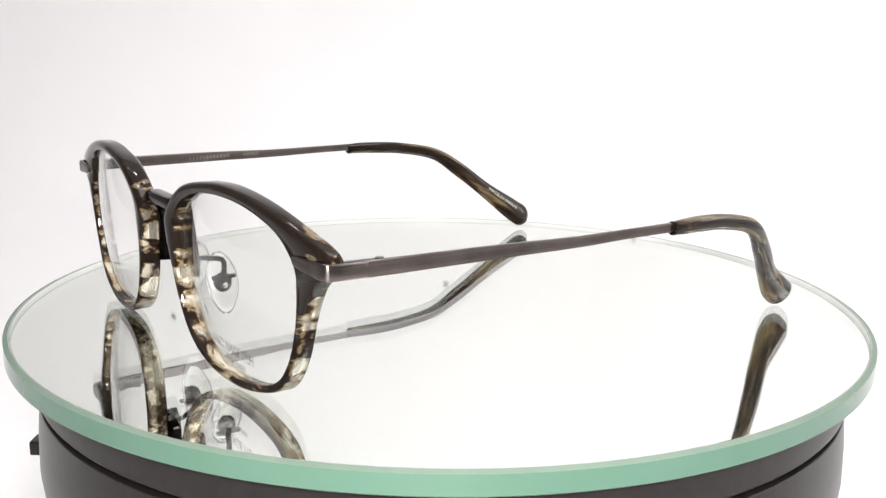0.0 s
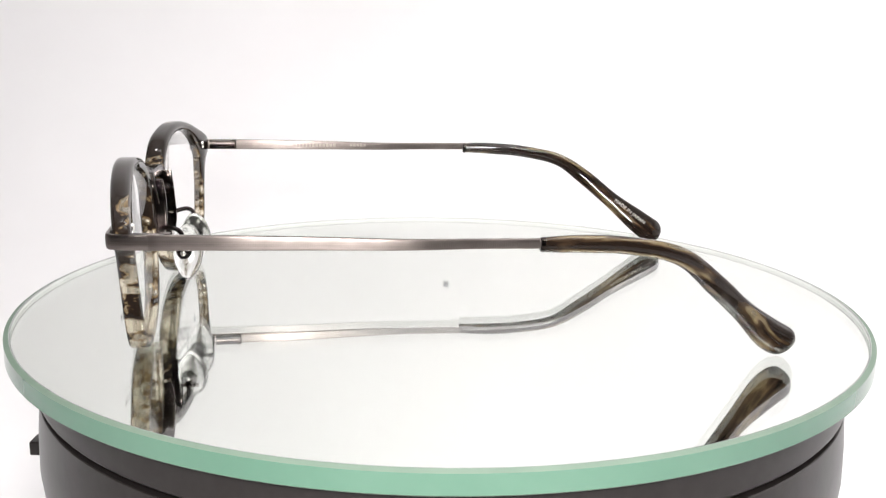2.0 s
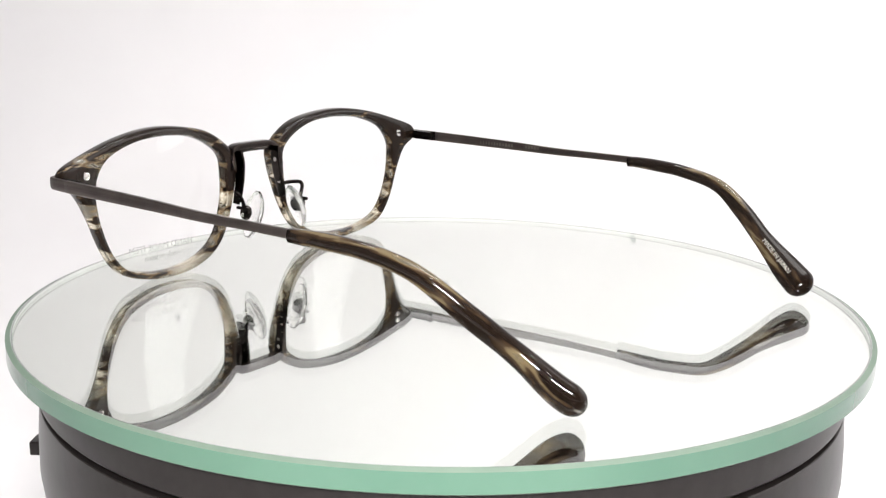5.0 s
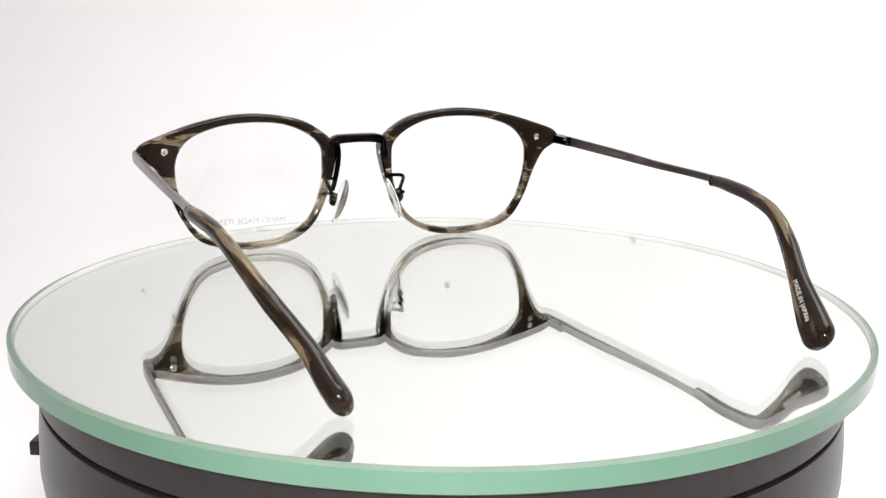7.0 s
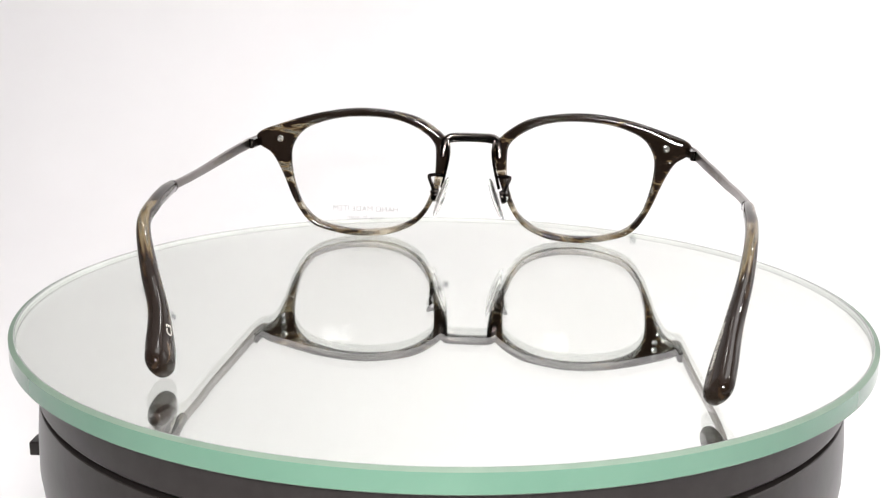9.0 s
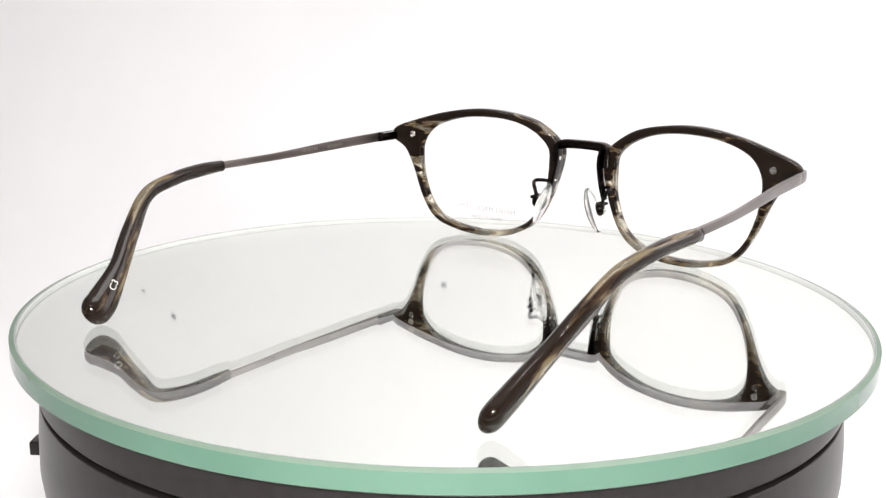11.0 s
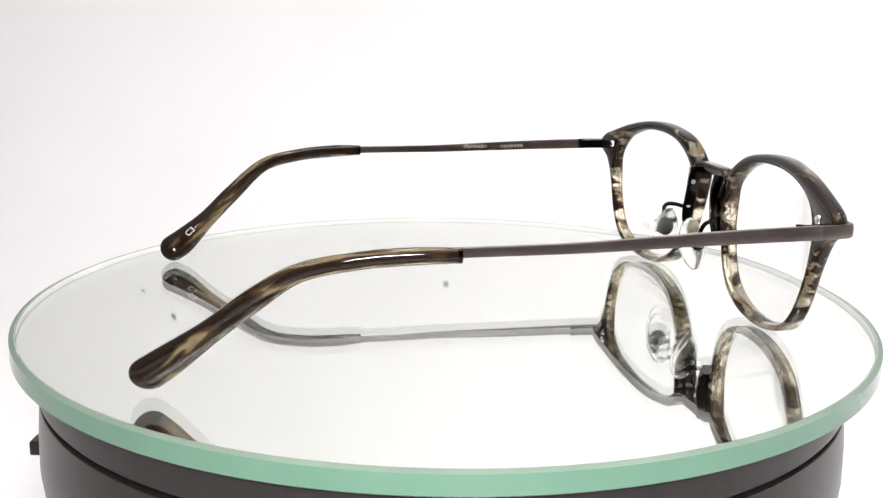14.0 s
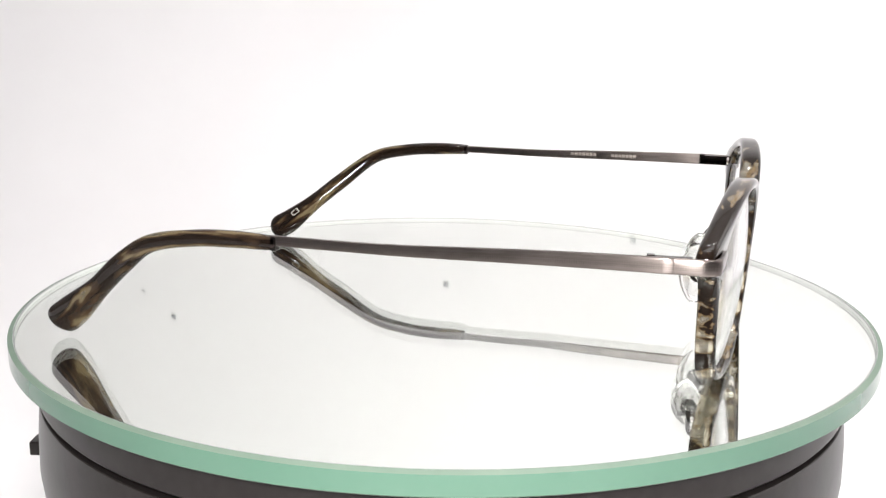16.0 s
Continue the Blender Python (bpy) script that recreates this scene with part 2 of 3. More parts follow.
def words(name, text, height, m, mat, parent, label="", onto=None, away=None):
    """Raised lettering as a mesh; m places its plane (x along the line, y up)."""
    cu = bpy.data.curves.new(name, "FONT")
    cu.body, cu.size, cu.align_x, cu.align_y, cu.extrude = text, height, "CENTER", "CENTER", height * 0.02
    tmp = new("lettering", cu)
    me = bpy.data.meshes.new_from_object(tmp.evaluated_get(bpy.context.evaluated_depsgraph_get()))
    bpy.data.objects.remove(tmp)
    me.materials.clear()
    me.materials.append(mat)
    me.transform(m)
    if onto:
        # lay the letters on the curved surface
        tree = BVHTree.FromPolygons([v.co for v in onto.data.vertices], [p.vertices for p in onto.data.polygons])
        for v in me.vertices:
            hit = tree.ray_cast(v.co + away * 0.006, -away)[0]
            if hit:
                v.co = hit + away * (0.00006 + max(0.0, (v.co - m.translation).dot(away)))
    ob = new(name, me)
    ob.parent = parent
    if label:
        ob["label"] = label
    return ob


# ---- light tent ----
bm = bmesh.new()
sweep_rows = spline([(-0.62, -0.09), (-0.2, -0.09), (0.2, -0.09), (0.33, -0.085), (0.43, -0.055), (0.49, 0.01), (0.50, 0.09), (0.50, 0.3), (0.50, 0.62)], 8)
grid = [[bm.verts.new((x, y, z)) for x in np.linspace(-0.62, 0.62, 13)] for y, z in sweep_rows]
for a, b in zip(grid, grid[1:]):
    for k in range(12):
        bm.faces.new((a[k], a[k + 1], b[k + 1], b[k]))
backdrop = part("backdrop", bm, M_CLOTH, None)
tagged(backdrop, "seamless white sweep of tent cloth behind the turntable", "backdrop", kind="structure")
for k, (x, z, s) in enumerate(((0.0017, 0.1285, 0.0030), (-0.2238, 0.137, 0.0024), (-0.2018, 0.1564, 0.0030), (0.1389, 0.0930, 0.0040), (0.3101, 0.038, 0.0025))):
    bm = bmesh.new()
    sweep(bm, [(x, 0.4994, z, s * 1.5, s, 20 * k), (x, 0.4988, z, s * 1.2, s * 0.8, 20 * k)], (1, 0, 0), 12, 2.0)
    part("stain", bm, M_STAIN if k in (0, 2) else M_FAINT_STAIN, backdrop)
# side walls out of view; the left is darkened to dim bounce and reflections
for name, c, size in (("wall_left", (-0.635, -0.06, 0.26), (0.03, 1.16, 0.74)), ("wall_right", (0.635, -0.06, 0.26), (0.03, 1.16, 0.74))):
    ob = part(name, block(bmesh.new(), c, size), M_CLOTH if name == "wall_right" else M_CLOTH_DARKENED, None, smooth=False)
    tagged(ob, "unseen tent side cloth, white right and darkened left", "tent wall", kind="structure")
ob = part("ceiling", block(bmesh.new(), (0, -0.06, 0.645), (1.30, 1.16, 0.03)), M_CLOTH, None, smooth=False)
tagged(ob, "white cloth roof of the light tent", "tent roof", kind="structure")
# unseen panel added behind the camera: keeps reflections of the open front dark
ob = part("wall_front", block(bmesh.new(), (0, -0.66, 0.26), (1.30, 0.03, 0.74)), M_GREY, None, smooth=False)
tagged(ob, "unseen grey panel standing for the dim open front", "curtain", kind="structure")

# ---- turntable ----
AXIS = (0.0, -0.0010)
base = new("turntable")
base.location = (*AXIS, 0)
tagged(base, "black satin plastic turntable base with a side switch", "turntable")
bm = lathe(bmesh.new(), [(0, -0.0169), (0.1045, -0.0169), (0.1047, -0.0171), (0.1054, -0.026), (0.1056, -0.034), (0.1044, -0.044), (0.1018, -0.056), (0.1000, -0.066), (0.098, -0.078), (0.096, -0.0885), (0.0945, -0.0895), (0, -0.0895)], 160)
part("body", bm, M_BASE, base)
bm = lathe(bmesh.new(), [(0, -0.0156), (0.1020, -0.0156), (0.1020, -0.0168), (0, -0.0168)], 128)
part("seam_ring", bm, M_GROOVE, base)
bm = block(bmesh.new(), (-0.1107, 0.0, -0.0447), (0.0085, 0.006, 0.0040), 0.0005)
switch = part("switch", bm, M_BASE, base, "small square black switch knob")
bm = block(bmesh.new(), (-0.1072, 0.0, -0.0500), (0.0024, 0.0055, 0.0085), 0.0004)
part("switch_plate", bm, M_BASE, base)

plate = new("turntable_plate")
plate.location = (*AXIS, 0)
tagged(plate, "black turning plate under the glass disc", "turntable plate")
bm = lathe(bmesh.new(), [(0, -0.00515), (0.1042, -0.00515), (0.1050, -0.0058), (0.1050, -0.0149), (0.1045, -0.0155), (0, -0.0155)], 160)
part("plate_body", bm, M_BASE, plate)

disc = new("glass_disc")
disc.location = (*AXIS, 0)
tagged(disc, "round mirrored glass disc with a green edge", "glass disc")
OFF = Matrix.Translation((-0.00068, -0.00018, 0))
R = 0.1112
bm = lathe(bmesh.new(), [(0, 0.0), (R - 0.0012, 0.0), (R, -0.0005), (R, -0.0047), (R - 0.0005, -0.0051), (0, -0.0051)], 256, [0, 1, 2, 1, 2])
bmesh.ops.transform(bm, matrix=OFF, verts=bm.verts)
glass = part("glass_plate", bm, [M_FACE, M_BEVEL, M_EDGE], disc, sharp=20)
glass.visible_shadow = False
bm = lathe(bmesh.new(), [(0, -0.0049), (R - 0.0016, -0.0049)], 160)
bmesh.ops.transform(bm, matrix=OFF, verts=bm.verts)
part("mirror_back", bm, M_MIRROR, disc, "silvered mirror back", smooth=False)
# added ring: its paleness imitates internal reflection at the rim
bm = lathe(bmesh.new(), [(R - 0.00125, -0.00004), (R - 0.0015, -0.0003), (R - 0.0015, -0.0050), (R - 0.0007, -0.0050), (R - 0.0007, -0.0008), (R - 0.00125, -0.00004)], 192)
bmesh.ops.transform(bm, matrix=OFF, verts=bm.verts)
part("edge_reflection", bm, M_EDGE_REFLECTION, disc, "pale ring standing for light reflected inside the glass edge")
bm = lathe(bmesh.new(), [(R - 0.00122, -0.00003), (R - 0.00160, -0.00030), (R - 0.00160, -0.0012), (R - 0.00145, -0.0012)], 192)
bmesh.ops.transform(bm, matrix=OFF, verts=bm.verts)
part("edge_line", bm, M_LINE, disc, "thin grey line round the glass edge")

# ---- eyeglasses ----
# Built in millimetres: x across the face, y forwards, z up from the disc; MM brings it to metres.
MM = 0.001
CX = 3.356          # middle of the temples from the turning axis
FX = -2.0           # middle of the front from the middle of the temples
TILT = 0.06
specs = new("eyeglasses")
tagged(specs, "tortoiseshell eyeglasses with slim gunmetal temples, standing open", "eyeglasses")


def yback(x, z=20.0):
    return 74.1 - 4.4 * (x / 64.0) ** 2 + TILT * (z - 20.0)


def deep(x):
    """Depth of the acetate front, thinner towards the temples."""
    return 5.2 - 1.2 * (x / 64.0) ** 2


def place(bm, s, front=True):
    """From the design of one half (x outwards) to the glasses' own space in metres."""
    dx = CX + (FX if front else 0.0)
    for v in bm.verts:
        ahead = 0.45 + 0.007 * v.co.x * s if front else 0.0
        v.co = Vector(((v.co.x * s + dx) * MM, (v.co.y + ahead) * MM, v.co.z * MM))
    return bm


OUTER = [(8.6, 33.5), (17.5, 40), (29, 42.6), (40, 43), (52, 41.2), (64, 37.7), (70.8, 34.9), (71.6, 31.4), (67.0, 28.1), (63.6, 22.3), (59.1, 11.8), (53.9, 4.6), (46, 1.4), (36, 0.1), (25, 1.4), (16.5, 6.4), (10.8, 16.5), (7.6, 28)]
INNER = [(11.9, 27), (12.9, 32.4), (18.9, 37.1), (28, 39.9), (40, 40.2), (49.6, 38.5), (56.8, 35.0), (60.2, 28.6), (59.4, 19), (56.2, 10.2), (50, 4.6), (38, 2.1), (25.5, 3.4), (17, 8.3), (12.8, 17.5)]
MID = np.array((36.0, 22.0))


def radial(points, angles):
    """Distance of a closed outline from the lens centre at each angle."""
    d = spline(points, 16, True) - MID
    a = np.unwrap(np.arctan2(d[:, 1], d[:, 0]))
    r = np.hypot(d[:, 0], d[:, 1])
    if a[-1] < a[0]:
        a, r = a[::-1], r[::-1]
    a, r = np.concatenate([a - 2 * np.pi, a, a + 2 * np.pi]), np.tile(r, 3)
    o = np.argsort(a)
    return np.interp(angles, a[o], r[o])


ANG = np.sort(np.concatenate([np.linspace(-np.pi, np.pi, 180, endpoint=False), np.linspace(0.08, 0.42, 30)]))
R_OUT, R_IN = radial(OUTER, ANG), radial(INNER, ANG)


def rim(s):
    bm = bmesh.new()
    B = 1.25
    flow = bm.verts.layers.float_vector.new("flow")
    rings = []
    for a, ro, ri in zip(ANG, R_OUT, R_IN):
        w = ro - ri
        b = min(B, w * 0.45)
        ring = []
        D = deep((MID + ro * np.array((math.cos(a), math.sin(a))))[0])
        section = [(b, 0), (w - b, 0)]
        section += [(w - b + b * math.sin(q), b - b * math.cos(q)) for q in (0.5, 1.05, 1.57)]
        section += [(w, D - b)] + [(w - b + b * math.cos(q), D - b + b * math.sin(q)) for q in (0.5, 1.05, 1.57)]
        section += [(b, D), (b * 0.3, D - b * 0.3), (0, D - b), (0, b), (b * 0.3, b * 0.3)]
        for u, v in section:
            x, z = MID + (ri + u) * np.array((math.cos(a), math.sin(a)))
            p = bm.verts.new((x, yback(x, z) + v, z))
            p[flow] = (u, v * 5.0 / D, a * 20)
            ring.append(p)
        rings.append(ring)
    for i in range(len(rings)):
        p, q = rings[i - 1], rings[i]
        for k in range(len(p)):
            j = (k + 1) % len(p)
            bm.faces.new((p[k], p[j], q[j], q[k]))
    return place(bm, s)


def lens(s):
    bm = bmesh.new()
    ang = np.linspace(-np.pi, np.pi, 96, endpoint=False)
    r_edge = radial(INNER, ang) + 0.35
    sides = []
    for off in (0.9, 2.5):
        def depth(x, z):
            rr = (x - MID[0]) ** 2 + (z - MID[1]) ** 2
            return yback(x, z) + off + 2.6 * (1 - rr / 24.0 ** 2)
        centre = bm.verts.new((MID[0], depth(*MID), MID[1]))
        rings = []
        for f in (0.15, 0.3, 0.45, 0.6, 0.75, 0.9, 1.0):
            ring = []
            for a, r in zip(ang, r_edge):
                x, z = MID + f * r * np.array((math.cos(a), math.sin(a)))
                ring.append(bm.verts.new((x, depth(x, z), z)))
            rings.append(ring)
        for k in range(96):
            j = (k + 1) % 96
            bm.faces.new((centre, rings[0][k], rings[0][j]))
            for p, q in zip(rings, rings[1:]):
                bm.faces.new((p[k], p[j], q[j], q[k]))
        sides.append(rings[-1])
    for k in range(96):
        j = (k + 1) % 96
        bm.faces.new((sides[0][k], sides[0][j], sides[1][j], sides[1][k]))
    return place(bm, s)


def curve_rows(points, steps):
    return list(spline(points, steps))


TEMPLE_X = {-1: 74.5, 1: 70.5}
for s in (-1, 1):
    part("rim", rim(s), M_RIM, specs, "glossy brown tortoiseshell rim, paler below")
    ln = part("lens", lens(s), M_LENS, specs, "clear uncoated demo lens", 60)
    ln.visible_shadow = False
    # nasal bridge plate, its two screws, the pad arm and the pad
    bm = bmesh.new()
    rows = [(x - 0.45, yback(x, z) + 0.9 - d / 2, z, 0.9, d, 0) for x, z, d in ((8.2, 33.6, 3.3), (7.7, 30, 3.6), (8.1, 26, 3.6), (9.2, 21, 3.4), (10.1, 17.6, 2.6))]
    sweep(bm, curve_rows(rows, 4), (1, 0, 0), 16, 5.0)
    bp = part("bridge_plate", place(bm, s), M_METAL_SMOOTH, specs, "dark gunmetal plate along the nose side of the rim")
    for x, z in ((7.1, 29.5), (8.3, 22.5)):
        bm = bmesh.new()
        sweep(bm, [(x + 0.4, yback(x, z) - 1.2, z, 1.5, 1.5, 0), (x - 0.35, yback(x, z) - 1.2, z, 1.4, 1.4, 0)], (0, 1, 0), 14, 2.0)
        part("screw", place(bm, s), M_SILVER, bp)
    yb = yback(10)
    bm = bmesh.new()
    arm = [(9.4, yb - 1.2, 21.6), (10.9, yb - 2.4, 22.0), (12.6, yb - 3.6, 22.1), (13.3, yb - 5.0, 22.0), (13.1, yb - 6.1, 21.2), (12.4, yb - 6.5, 19.6), (11.8, yb - 6.5, 17.8)]
    sweep(bm, [(*p, 1.2, 1.2, 0) for p in curve_rows(arm, 5)], (0.3, 0.9, 0.2), 10, 2.0, 0.4, 0.4)
    pa = part("pad_arm", place(bm, s), M_METAL_SMOOTH, specs, "thin bent gunmetal nose pad arm")
    bm = bmesh.new()
    sweep(bm, [(12.0, yb - 6.5, 16.0, 3.6, 3.9, 0), (11.3, yb - 6.6, 15.9, 4.2, 4.6, 0), (10.5, yb - 6.7, 15.7, 3.8, 4.2, 0)], (0, 1, 0), 18, 2.0, 0.5, 0.2)
    sweep(bm, [(12.1, yb - 9.0, 17.3, 1.1, 1.1, 0), (12.1, yb - 4.0, 17.3, 1.1, 1.1, 0)], (1, 0, 0), 10, 2.0, 0.3, 0.3)
    part("pad_box", place(bm, s), M_METAL_SMOOTH, pa, "dark shiny pad fitting")
    bm = bmesh.new()
    sweep(bm, [(12.4, yb - 6.5, 15.4, 1.5, 1.5, 0), (12.8, yb - 6.5, 15.4, 1.3, 1.3, 0)], (0, 1, 0), 12, 2.0, 0, 0.2)
    part("pad_screw", place(bm, s), M_SILVER, pa)
    bm = bmesh.new()
    pad = []
    for k in range(19):
        f = 0.02 + 0.96 * k / 18
        belly = math.sin(math.pi * f)
        pad.append((6.6 + 5.0 * f, yb - 7.1 - 0.3 * belly, 22.2 - 14.0 * f, 7.9 * belly ** 0.55 * (1.04 - 0.12 * f), 2.5 * belly ** 0.5, 0))
    sweep(bm, pad, (0.05, 1.0, 0), 24, 2.1)
    part("nose_pad", place(bm, s), M_PAD, specs, "clear silicone nose pad", 70)
    # rivet at the back of the front
    bm = bmesh.new()
    sweep(bm, [(63.6, yback(63.6, 32.9) + 0.2, 32.9, 2.3, 2.3, 0), (63.6, yback(63.6, 32.9) - 0.35, 32.9, 2.1, 2.1, 0)], (1, 0, 0), 16, 2.0, 0, 0.15)
    part("rivet", place(bm, s), M_SILVER, specs, "bright round rivet head")
    # metal end piece: from the face of the front round the corner
    yf = yback(64, 32) + deep(64)
    ep = [(61.2, yf + 0.30, 32.3, 0.7, 1.5, 0), (63.0, yf + 0.22, 32.2, 0.9, 2.3, 0), (67.0, yf + 0.0, 32.1, 1.1, 2.8, 0), (71.0, yf - 0.5, 32.0, 1.3, 3.2, 0), (72.0, yf - 2.2, 31.9, 1.3, 3.2, 0), (72.4, yf - 5.0, 31.9, 1.3, 3.2, 0), (72.5, yf - 8.75, 31.9, 1.3, 3.2, 0)]
    rows = [np.array(r) for r in curve_rows(ep, 6)]
    for r in rows:
        r[3] = 1.0 + 0.3 * min(max((r[0] - 68.5) / 3.0, 0), 1)
    # the strip is flat against its side: width runs along the outward normal
    bm2 = bmesh.new()
    flow = bm2.verts.layers.float_vector.new("flow")
    run = 0.0
    rings = []
    for i, r in enumerate(rows):
        a, b = rows[max(i - 1, 0)], rows[min(i + 1, len(rows) - 1)]
        t = Vector((b[0] - a[0], b[1] - a[1], 0)).normalized()
        nrm = Vector((-t.y, t.x, 0))
        run += float(np.linalg.norm(r[:3] - a[:3]))
        ring = []
        for k in range(16):
            w = 2 * math.pi * k / 16
            c, q = math.cos(w), math.sin(w)
            p, h = math.copysign(abs(c) ** 0.6, c) * r[3] / 2, math.copysign(abs(q) ** 0.5, q) * r[4] / 2
            v = bm2.verts.new(Vector(r[:3]) + nrm * p + Vector((0, 0, h)))
            v[flow] = (p, h, run)
            ring.append(v)
        rings.append(ring)
    for p, q in zip(rings, rings[1:]):
        for k in range(16):
            bm2.faces.new((p[k], p[(k + 1) % 16], q[(k + 1) % 16], q[k]))
    bm2.faces.new(rings[0])
    bm2.faces.new(rings[-1])
    endp = part("end_piece", place(bm2, s), M_METAL, specs, "engraved gunmetal end piece clasping the corner")
    # hinge barrels
    xh = TEMPLE_X[s]
    bm = bmesh.new()
    for z0, z1 in ((30.5, 31.3), (31.45, 32.35), (32.5, 33.6)):
        sweep(bm, [(xh - 1.1, 62.3, z0, 1.6, 1.6, 0), (xh - 1.1, 62.3, z1, 1.6, 1.6, 0)], (1, 0, 0), 14, 2.0)
    part("hinge", place(bm, s, False), M_METAL_SMOOTH, endp)
    bm = bmesh.new()
    sweep(bm, [(xh - 1.7, 70.0, 32.0, 2.4, 3.0, 0), (xh - 1.5, 62.0, 31.9, 1.5, 2.9, 0)], (1, 0, 0), 12, 4.0)
    part("hinge_leaf", place(bm, s, False), M_METAL_SMOOTH, endp)
    # temple
    bm = bmesh.new()
    tr = [(xh, 65.75 + (0.95 if s > 0 else 0.0), 31.9, 1.3, 3.2, 0), (xh + (-0.1 if s < 0 else 0.5), 48, 31.7, 1.3, 3.0, 0), (74.1 if s < 0 else 71.9, 31, 31.4, 1.3, 2.7, 0), (73.8 if s < 0 else 72.7, 14, 31.0, 1.3, 2.3, 0), (73.3, 0, 31.0, 1.3, 2.1, 0), (73.3, -16, 31.0, 1.3, 2.1, 0)]
    sweep(bm, curve_rows(tr, 6), (1, 0, 0), 24, 7.0, 0.3, 0)
    tm = part("temple", place(bm, s, False), M_METAL, specs, "slim engraved gunmetal temple")
    # worn, unreadable size marks printed on the inner side
    for y0, y1 in ((43.0, 29.2), (24.8, 19.2)) if s > 0 else ((42.0, 34.0), (29.5, 21.2)):
        bm = bmesh.new()
        n = max(3, int((y0 - y1) / 1.1))
        for k in range(n):
            yy = y0 + (y1 - y0) * (k + 0.5) / n
            xx = float(np.interp(yy, [14, 31, 48], [72.7, 71.9, 71.0] if s > 0 else [73.8, 74.1, 74.4])) - 0.66
            block(bm, (xx, yy, 31.5), (0.04, 0.86, 0.9 + 0.2 * (k % 2)))
        part("size_print", place(bm, s, False), M_FAINT, tm, "faint worn printing", smooth=False)
    # acetate tip
    bm = bmesh.new()
    if s < 0:
        tip = [(73.5, -13.9, 30.8, 2.5, 3.1, 0), (73.3, -17, 30.8, 3.0, 3.5, 0), (72.6, -23, 30.7, 3.2, 3.8, 0), (71.4, -33, 29.9, 3.2, 3.8, 0), (69.9, -44.4, 27.1, 3.2, 4.1, 0), (65.2, -54.4, 19.2, 4.0, 5.0, -6), (60.4, -62.6, 12.0, 4.3, 5.3, -15), (57.7, -69.6, 6.1, 5.2, 7.7, -22), (56.7, -72.9, 4.0, 5.3, 8.0, -22)]
    else:
        tip = [(73.3, -13.9, 30.4, 2.5, 3.0, 0), (73.2, -17, 30.5, 3.0, 3.4, 0), (72.3, -24, 30.3, 3.2, 3.7, 0), (71.3, -33, 29.6, 3.2, 3.7, 0), (69.3, -45.0, 27.1, 3.2, 4.0, 0), (67.0, -53.9, 21.3, 3.6, 5.0, -6), (63.8, -62.5, 14.2, 4.0, 5.4, -18), (61.0, -70.7, 7.8, 4.8, 7.8, -26), (59.7, -75.0, 4.7, 4.9, 8.4, -26)]
    sweep(bm, curve_rows(tip, 6), (1, 0, 0), 24, 2.2, 0.4, 3.8)
    tp = part("temple_tip", place(bm, s, False), M_TIP, specs, "curved brown tortoiseshell acetate temple tip", 60)

    bm = bmesh.new()
    x0, z0 = tip[0][0], tip[0][2]
    sweep(bm, [(x0, -13.1, z0, 2.1, 2.7, 0), (x0, -13.3, z0, 2.55, 3.15, 0), (x0, -14.1, z0, 2.6, 3.2, 0)], (1, 0, 0), 20, 2.6)
    part("collar", place(bm, s, False), M_METAL_SMOOTH, tp, "dark ring where the metal enters the tip")

    if s < 0:
        # printed demo lens, readable from the front
        side = Matrix(((-1, 0, 0, (-36.0 + FX + CX) * MM), (0, 0, 1, 0), (0, 1, 0, 0), (0, 0, 0, 1)))
        for text, h, z in (("HAND MADE ITEM", 2.75, 8.5), ("made in japan", 2.3, 5.7)):
            y = yback(36) + 2.62 + 2.6 * (1 - (z - 22.0) ** 2 / 24.0 ** 2)
            words("lens_print", text, h * MM, Matrix.Translation((0, y * MM, z * MM)) @ side, M_LENSPRINT, ln, "pale grey printed lettering")
        tip_text, tip_size = "C3", 2.6
    else:
        tip_text, tip_size = "MADE IN JAPAN", 1.75
    # lettering on the inner side of the tip
    a, b = (np.array(tip[-3][:3]), np.array(tip[-2][:3]))
    along = Vector(((b - a)[0] * s, (b - a)[1], (b - a)[2])).normalized() * (-1 if s < 0 else 1)
    tw = radians(-24 if s > 0 else 24)
    inward = Vector((-s, 0, 0))
    inward = (inward - along * inward.dot(along)).normalized()
    inward = Matrix.Rotation(tw, 3, Vector(((b - a)[0] * s, (b - a)[1], (b - a)[2])).normalized()) @ inward
    up = inward.cross(along)
    mid = a * 0.35 + b * 0.65 if s > 0 else a * 0.30 + b * 0.70
    c = Vector((mid[0] * s + CX, mid[1], mid[2])) + inward * (2.42 if s > 0 else 2.46)
    m = Matrix((along, up, inward)).transposed().to_4x4()
    words("tip_print", tip_text, tip_size * MM, Matrix.Translation(c * MM) @ m, M_PRINT, tp, "white stamped lettering", tp, inward.normalized())

# bridge bar
bm = bmesh.new()
half = [(9.5, 74.6, 27.6, 3.0, 1.9, 0), (9.2, 75.2, 30.4, 3.2, 2.3, 0), (8.7, 75.9, 32.6, 3.6, 2.8, 0), (7.0, 76.4, 33.8, 3.6, 3.1, 0), (3, 76.6, 34.1, 3.6, 2.9, 0)]
bar = [(-x, y, z, w, h, t) for x, y, z, w, h, t in half] + half[::-1]
sweep(bm, curve_rows(bar, 5), (0, 1, 0), 24, 5.0)
part("bridge", place(bm, 1), M_METAL_SMOOTH, specs, "dark gunmetal bridge bar")


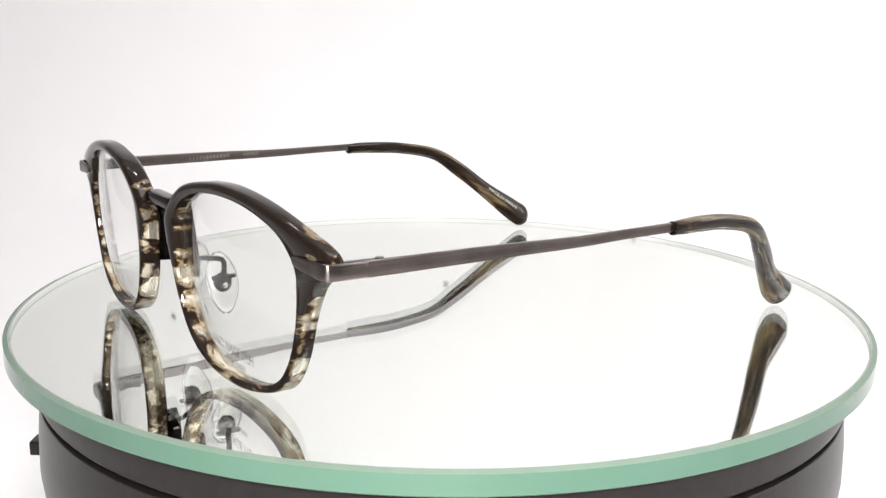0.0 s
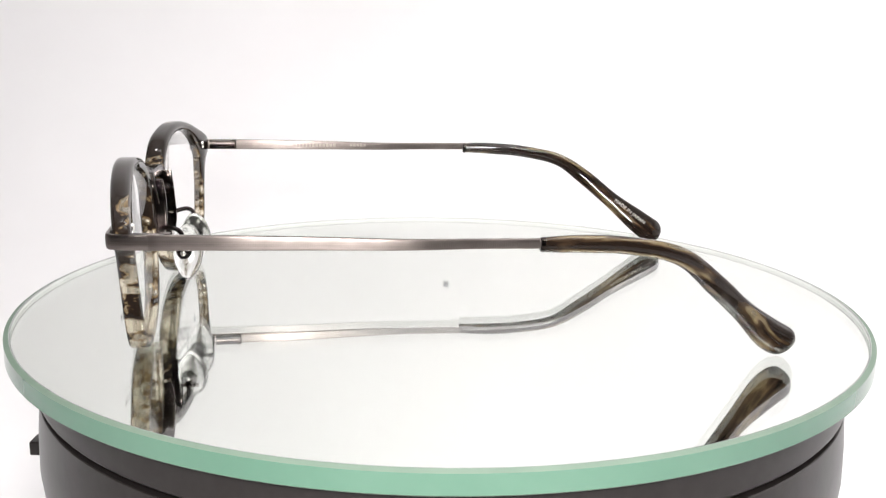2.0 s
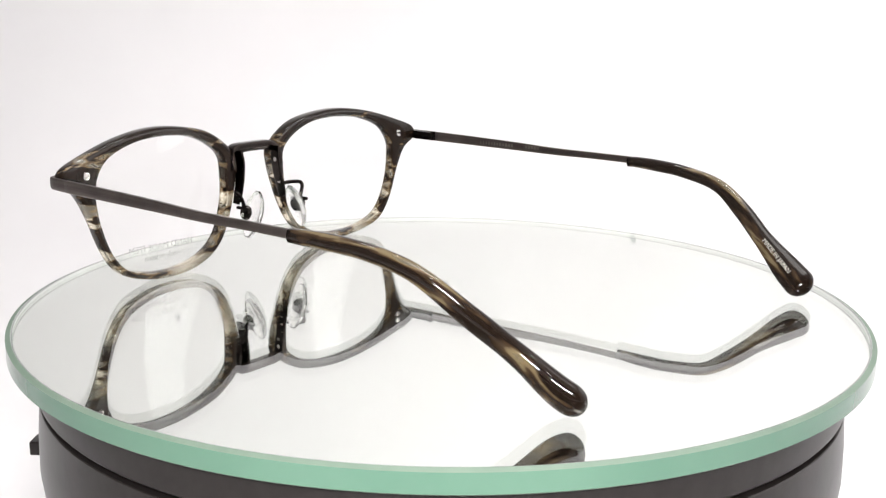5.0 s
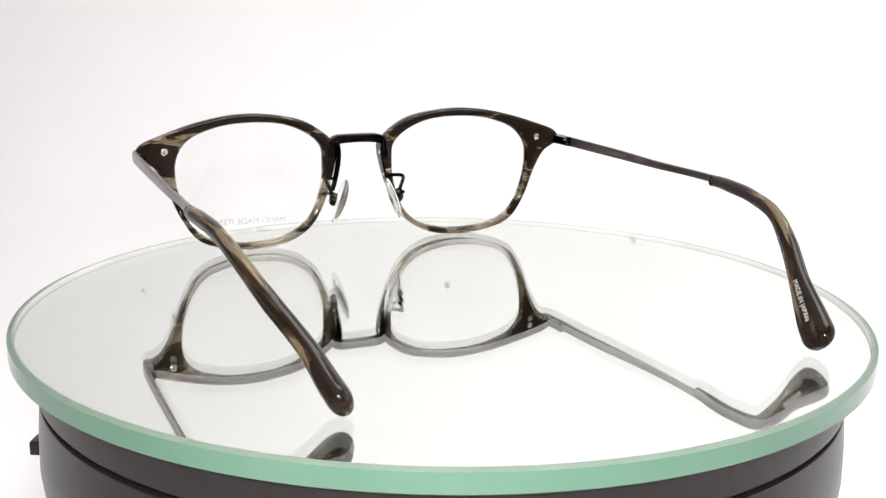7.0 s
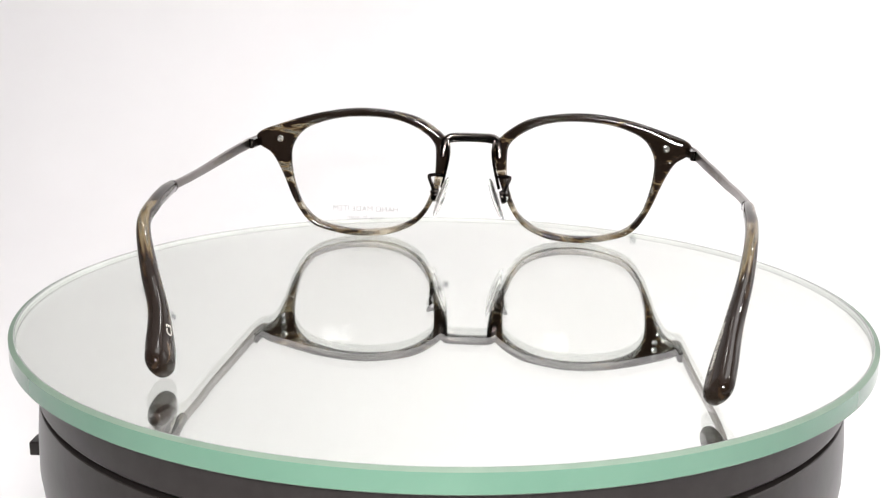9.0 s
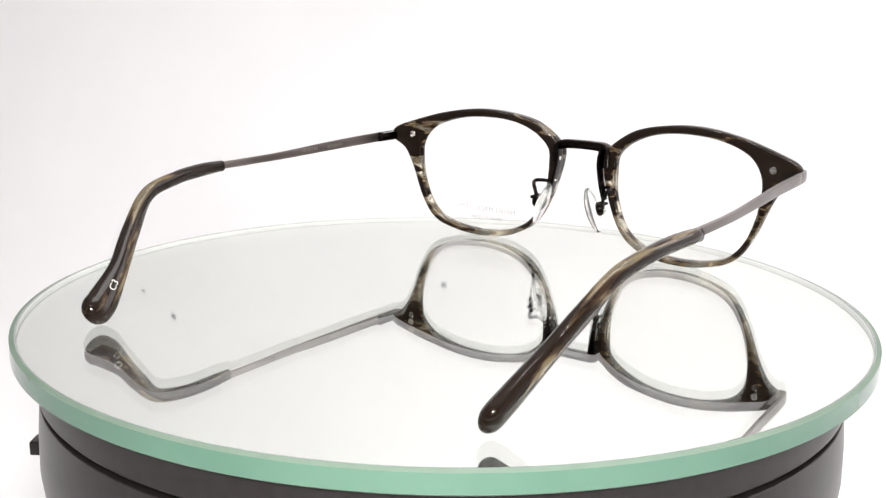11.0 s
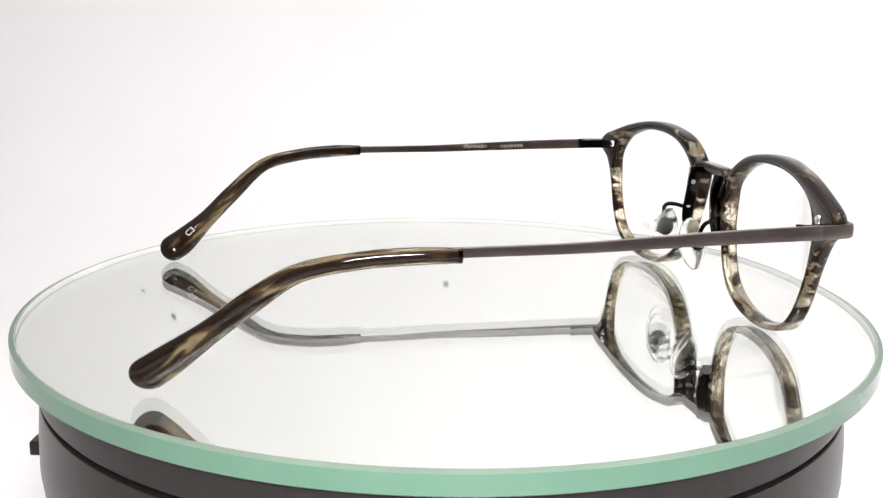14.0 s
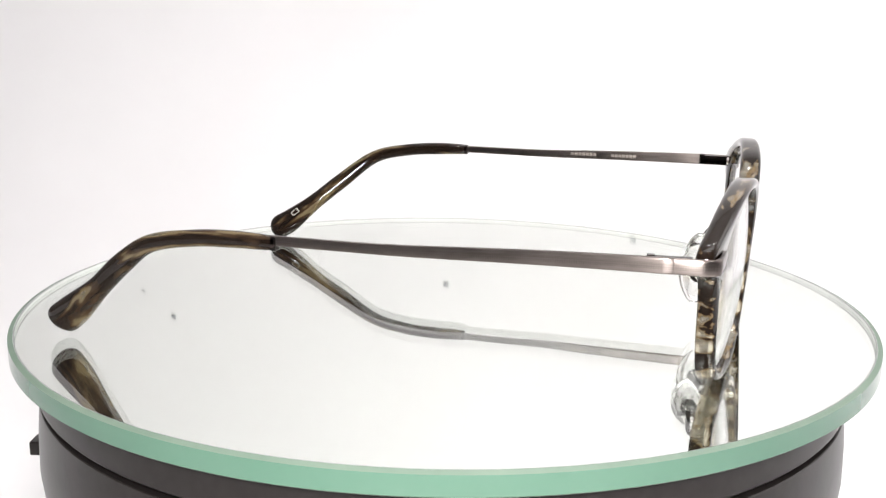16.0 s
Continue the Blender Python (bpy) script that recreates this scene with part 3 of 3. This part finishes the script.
def motions():
    """The disc, its plate and the glasses turn together at an even pace."""
    rate, first = -14.4304, 124.389
    times = [0.5 * k for k in range(33)]
    walk(specs, [(t, pose(0, 0, 0, 0, 0, first + rate * t)) for t in times])
    walk(disc, [(t, pose(*AXIS, 0, 0, 0, rate * t)) for t in times])
    walk(plate, [(t, pose(*AXIS, 0, 0, 0, rate * t)) for t in times])


motions()
